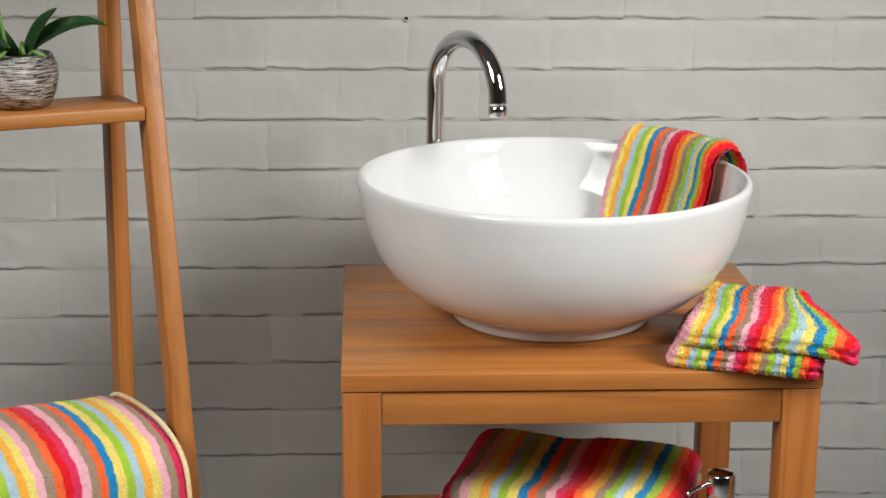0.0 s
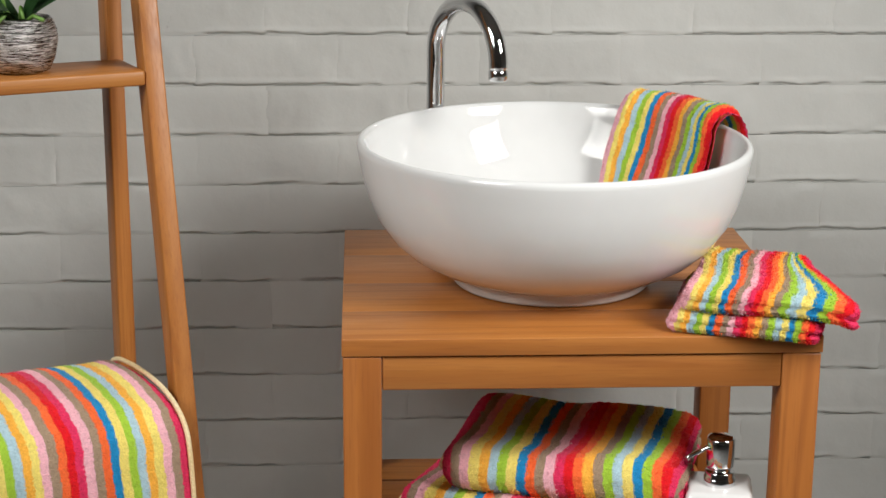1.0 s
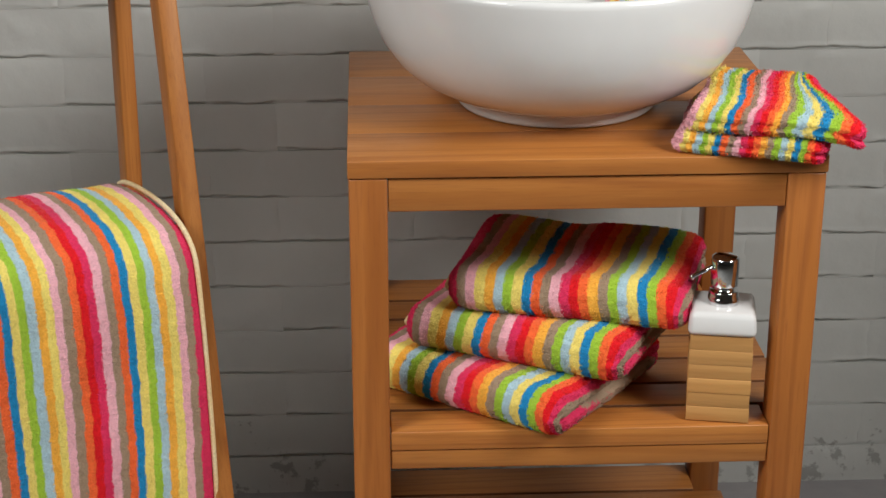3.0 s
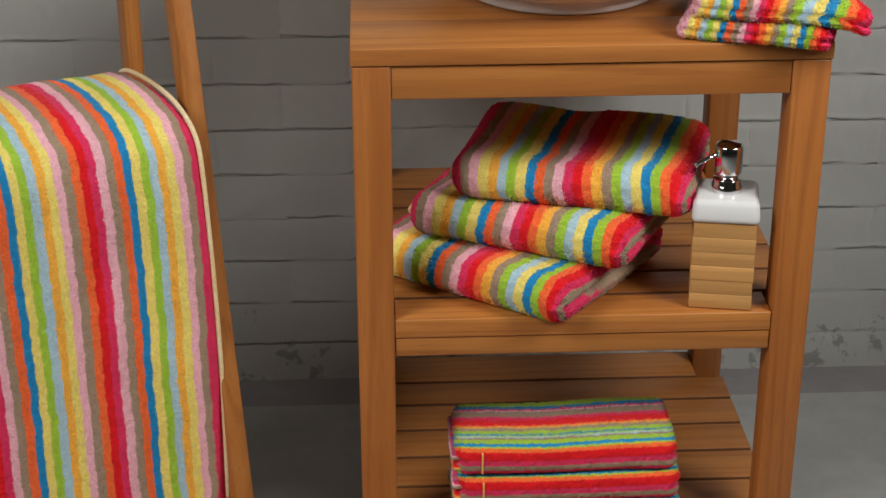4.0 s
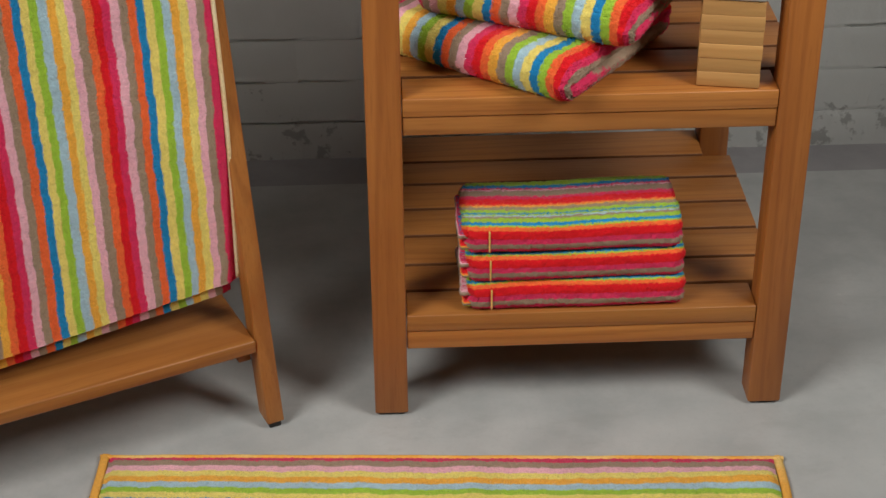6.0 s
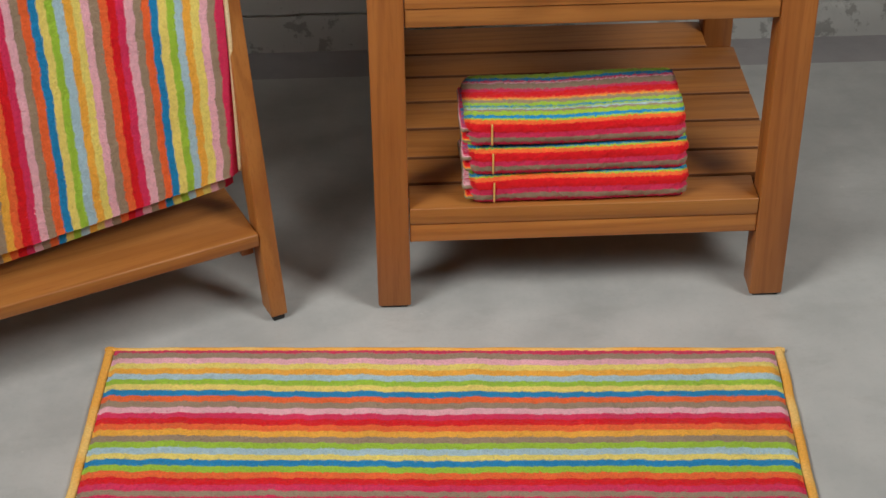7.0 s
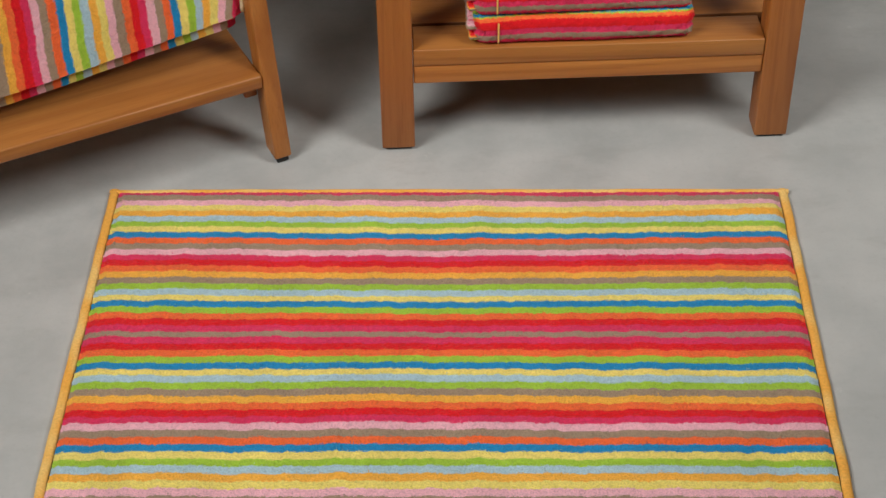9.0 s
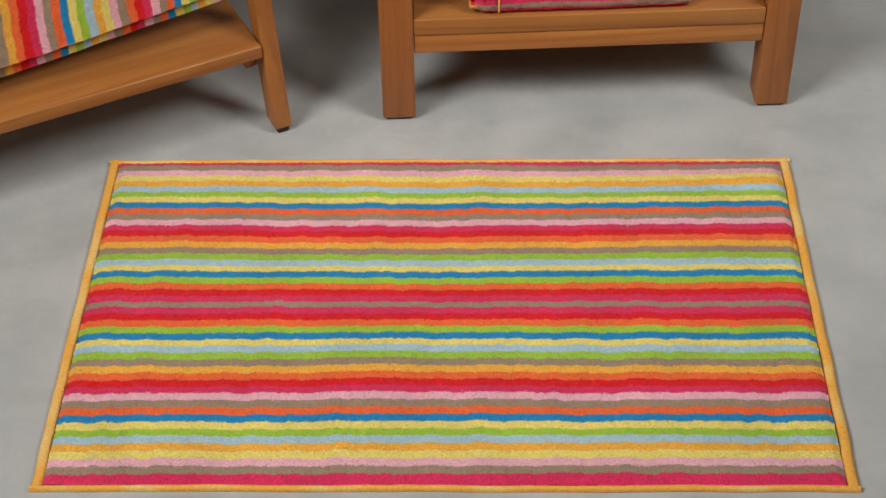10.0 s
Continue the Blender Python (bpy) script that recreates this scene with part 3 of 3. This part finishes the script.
part("bamboo_core", board(-0.0322, 0.0322, -0.0322, 0.0322, 0.001, 0.1005, 0.001), bamboo, soap)


def cushion_top():
    bm = board(-0.0372, 0.0372, -0.0372, 0.0372, 0.1030, 0.1300, 0.0065, 0, 4)
    for v in bm.verts:
        if v.co.z > 0.115:
            f = 1 - 0.06 * smoothstep(0.115, 0.13, v.co.z)
            v.co.x *= f
            v.co.y *= f
    return bm


part("ceramic_top", cushion_top(), ceramic, soap, "glossy white ceramic collar")
pump = part("pump", revolve([(0.0, 0.1296), (0.0168, 0.1296), (0.0172, 0.1304), (0.0172, 0.1372), (0.0166, 0.1380), (0.0160, 0.1400), (0.0160, 0.1448), (0.0152, 0.1456), (0.0118, 0.1460), (0.0114, 0.1500), (0.0146, 0.1512), (0.0152, 0.1522), (0.0152, 0.1818), (0.0146, 0.1836), (0.0122, 0.1842), (0.0, 0.1844)], 40), chrome, soap, "chrome pump")
part("nozzle", tube([(-0.012, -0.003, 0.1730), (-0.022, -0.008, 0.1690), (-0.034, -0.014, 0.1640), (-0.0365, -0.015, 0.1618)], [0.0026, 0.0024, 0.0024, 0.0030], 14), chrome, pump)


# ---------------------------------------------------------------- neat stack on the lower shelf
def stacked_towel(z, h, d, seed, x0, x1, y0):
    ob = root("folded_towel", pose((x0 + x1) / 2, y0 + d / 2, z, 0, 0, 0.4), "neatly folded striped guest towel in a stack of three", "towel", "towels on the lower shelf")
    w = x1 - x0

    def shape(q):
        top = smoothstep(-h / 2, h / 2, q.z)
        q.z += top * (0.0022 * noise.noise((q.x * 9, q.y * 12, seed)) + 0.004 * (q.x / w) * 0.6)
        q.y += 0.003 * noise.noise((q.x * 8, q.z * 10, seed + 3))
        q.x += 0.004 * noise.noise((q.z * 60, q.y * 8, seed + 5))
        if abs(q.x) > w / 2 - 0.012:
            q.x -= math.copysign(0.0035, q.x) * math.exp(-(q.z / 0.004) ** 2)
        return q + Vector((0, 0, h / 2))

    def texture(q):
        return (q.z + h / 2) * 1.04 + max(0.0, q.y + d / 2 - 0.006) * 0.6 + 0.0012 * math.sin(q.x * 25 + seed), q.x

    pad = pillow(w, d, h, h * 0.34, 0.0026, shape, texture, 0.0012, seed)
    part("cloth", tufted(pad, 0.0010, lambda c: c - Vector((c.x * 0.9, c.y * 0.9, h / 2)), seed), terry_stack, ob)
    for k, (zc, out) in enumerate(((0.25, 0.004), (0.55, 0.006))):
        fold = pillow(0.03, d * 0.86, h * 0.20, h * 0.09, 0.003, lambda q: q + Vector((0.003 * noise.noise((q.y * 20, zc, seed)), 0, 0)), lambda q: ((q.z + h) * 1.6 + 0.02 * k, q.y), 0.0010, seed + k)
        ob_fold = part("fold", fold, terry_stack, ob, "folded edge layer")
        ob_fold.location = (-w / 2 + 0.015 - out, -0.004 + 0.003 * k, h * zc)
    line = [(-w / 2 + 0.030, -d / 2 - 0.0008, 0.005 + k * (h - 0.012) / 8) for k in range(9)]
    part("seam", tube(line, 0.0011, 6), thread_yellow, ob, "yellow stitched seam")
    return ob


S2 = 0.1471
stacked_towel(S2, 0.0395, 0.120, 31, 0.1115, 0.3720, 0.004)
stacked_towel(S2 + 0.0395, 0.0400, 0.120, 32, 0.1100, 0.3690, 0.005)
stacked_towel(S2 + 0.0795, 0.0405, 0.112, 33, 0.1085, 0.3660, 0.004)

# ---------------------------------------------------------------- bath mat
MW, MH = 0.8105, 0.5125
mat = root("bath_mat", pose(0.0628, -0.3403, 0.0006, 0, 0, -3.15), "striped multicolour terry bath mat with orange woven border", "bath mat")


def mat_pile():
    step = 0.0029
    cols, rows = round((MW - 0.024) / step) + 1, round((MH - 0.012) / step) + 1
    rng = random.Random(5)

    def place(i, j):
        x, y = -(MW - 0.024) / 2 + j * step, -(MH - 0.012) / 2 + i * step
        ridge = 0.0035 * math.exp(-((y - 0.5 * MH + 0.045 + 0.03 * (x - 0.36)) / 0.012) ** 2) * smoothstep(0.20, 0.38, x)
        swell = 0.0016 * noise.noise((x * 5, y * 5, 2.0)) + 0.0010 * noise.noise((x * 18, y * 18, 9.0))
        edge = smoothstep(0.0, 0.010, min((MW - 0.024) / 2 - abs(x), (MH - 0.012) / 2 - abs(y)))
        z = 0.0035 + (0.0045 + swell + ridge) * edge + rng.uniform(-0.0007, 0.0007)
        return (x + rng.uniform(-0.0006, 0.0006), y, z), y + 0.0045 * noise.noise((x * 2.2, y * 2.0, 4.0)) + 0.002 * noise.noise((x * 9.0, y * 5.0, 7.0)), x

    return sheet(rows, cols, place)


part("cloth", tufted(mat_pile(), 0.0010, lambda c: Vector((0, 0, 1)), 1), terry_mat, mat)


def strip(a, b, wide, seed):
    """A woven band along one edge, slightly uneven."""
    a, b = Vector((*a, 0)), Vector((*b, 0))
    way = (b - a).normalized()
    side = Vector((-way.y, way.x, 0))
    count = 60
    section = [(-wide / 2, 0.0), (-wide / 2, 0.0036), (-wide * 0.25, 0.0052), (wide * 0.25, 0.0052), (wide / 2, 0.0036), (wide / 2, 0.0)]

    def place(i, j):
        s, z = section[j]
        p = a + (b - a) * i / count + side * (s + 0.0016 * noise.noise((i * 0.2, seed, 0.0)))
        return (p.x, p.y, z + 0.0006 * noise.noise((i * 0.7, seed, z * 90))), i / count, s

    return sheet(count + 1, len(section), place)


for a, b, wide in (
    ((-MW / 2 + 0.006, -MH / 2), (-MW / 2 + 0.006, MH / 2), 0.0102),
    ((MW / 2 - 0.006, -MH / 2), (MW / 2 - 0.006, MH / 2), 0.0102),
    ((-MW / 2, -MH / 2 + 0.003), (MW / 2, -MH / 2 + 0.003), 0.0058),
    ((-MW / 2, MH / 2 - 0.003), (MW / 2, MH / 2 - 0.003), 0.0058),
):
    part("border", strip(a, b, wide, a[0] * 7 + b[1] * 3), border_woven, mat, "orange woven border")

# ---------------------------------------------------------------- bricks of the north wall
COURSE, LONG = 0.0699, 0.1955
Z0 = 1.0375 - 15 * COURSE
BED = [0.0, 0.012, 0.03, 0.055, 0.085, 0.13, 0.2, 0.3, 0.42, 0.55, 0.68, 0.8, 0.89, 0.95, 0.985, 1.0]


def brick_mesh(seed, length):
    """A thickly painted brick face: an uneven skin, an open bed joint below that paint fills in places, faint head joints."""
    nx, nz = 40, len(BED) - 1
    bm = bmesh.new()
    grid = []
    for i in range(nx + 1):
        line = []
        for k in range(nz + 1):
            x, low = (i / nx - 0.5) * (length + 0.0024), BED[k]
            z = (low - 0.5) * (COURSE - 0.0004)
            ends = min(i, nx - i) / nx
            wander = 0.0040 * noise.noise((x * 16, 1.0, seed * 3.0)) + 0.0022 * noise.noise((x * 60, 2.0, seed * 3.0))
            filled = smoothstep(-0.05, 0.25, noise.noise((x * 13, 3.0, seed * 7.0)) + 0.25 * noise.noise((x * 55, 5.0, seed)))
            joint = 1 - smoothstep(0.014, 0.048, low)
            head = 1 - smoothstep(0.0, 0.022, ends)
            calm = smoothstep(0.0, 0.10, ends) * smoothstep(0.0, 0.12, 1 - low)
            open_head = smoothstep(0.05, 0.4, noise.noise((z * 30, (i > nx / 2) * 3.0, seed * 5.0)))
            skin = 0.0011 * noise.noise((x * 11, z * 16, seed)) + 0.0006 * noise.noise((x * 38, z * 42, seed)) + 0.0003 * noise.noise((x * 110, z * 110, seed))
            lump = 0.0012 * smoothstep(0.25, 0.5, noise.noise((x * 24, z * 24, seed + 9.0)))
            y = -0.0016 + (skin - lump) * calm
            y -= 0.0010 * (1 - smoothstep(0.0, 0.05, abs(low - 0.085))) * (1 - filled)
            y += joint * (0.0036 * (1 - filled) + 0.0007)
            y += head * (0.0003 + 0.0022 * open_head)
            y += 0.0006 * smoothstep(0.86, 1.0, low)
            if 0 < k < 7:
                z += wander * (1 - smoothstep(0.03, 0.2, low))
            line.append(bm.verts.new((x, y, z)))
        grid.append(line)
    for i in range(nx):
        for k in range(nz):
            bm.faces.new((grid[i][k], grid[i + 1][k], grid[i + 1][k + 1], grid[i][k + 1]))
    ring = [grid[i][0] for i in range(nx + 1)] + [grid[nx][k] for k in range(1, nz + 1)] + [grid[i][nz] for i in range(nx - 1, -1, -1)] + [grid[0][k] for k in range(nz - 1, 0, -1)]
    ring = [bm.verts.new(v.co) for v in ring]
    back = [bm.verts.new((v.co.x, 0.012, v.co.z)) for v in ring]
    for a in range(len(ring)):
        b = (a + 1) % len(ring)
        bm.faces.new((ring[a], back[a], back[b], ring[b]))
    return finish(bm, "brick", brick_paint)


variants = [brick_mesh(s + 0.37, LONG) for s in range(18)]
picker = random.Random(8)
for row in range(-1, 19):
    zc = Z0 + (row + 0.5) * COURSE
    if zc - COURSE / 2 < -0.02:
        continue
    phase = (row % 2) * LONG / 2 - 0.011
    for col in range(-6, 6):
        brick = part("brick", variants[picker.randrange(18)], None, wall_north)
        brick.matrix_basis = pose(phase + col * LONG, WALL_Y + picker.uniform(-0.0001, 0.0001), zc, 0, picker.uniform(-0.12, 0.12), 0)

hole = root("wall_plug", pose(0.0835, WALL_Y - 0.0022, 1.0385), "small dark plugged drill hole in the wall", "wall plug", kind="structure")
part("ring", tube([(0, 0.006, 0), (0, 0.0006, 0), (0, -0.0004, 0.0004)], [0.0052, 0.0050, 0.0040], 12), mortar_paint, hole)
part("bore", tube([(0, 0.004, 0.0006), (0.0002, -0.0009, 0.0010)], [0.0028, 0.0026], 10), dark_gap, hole)
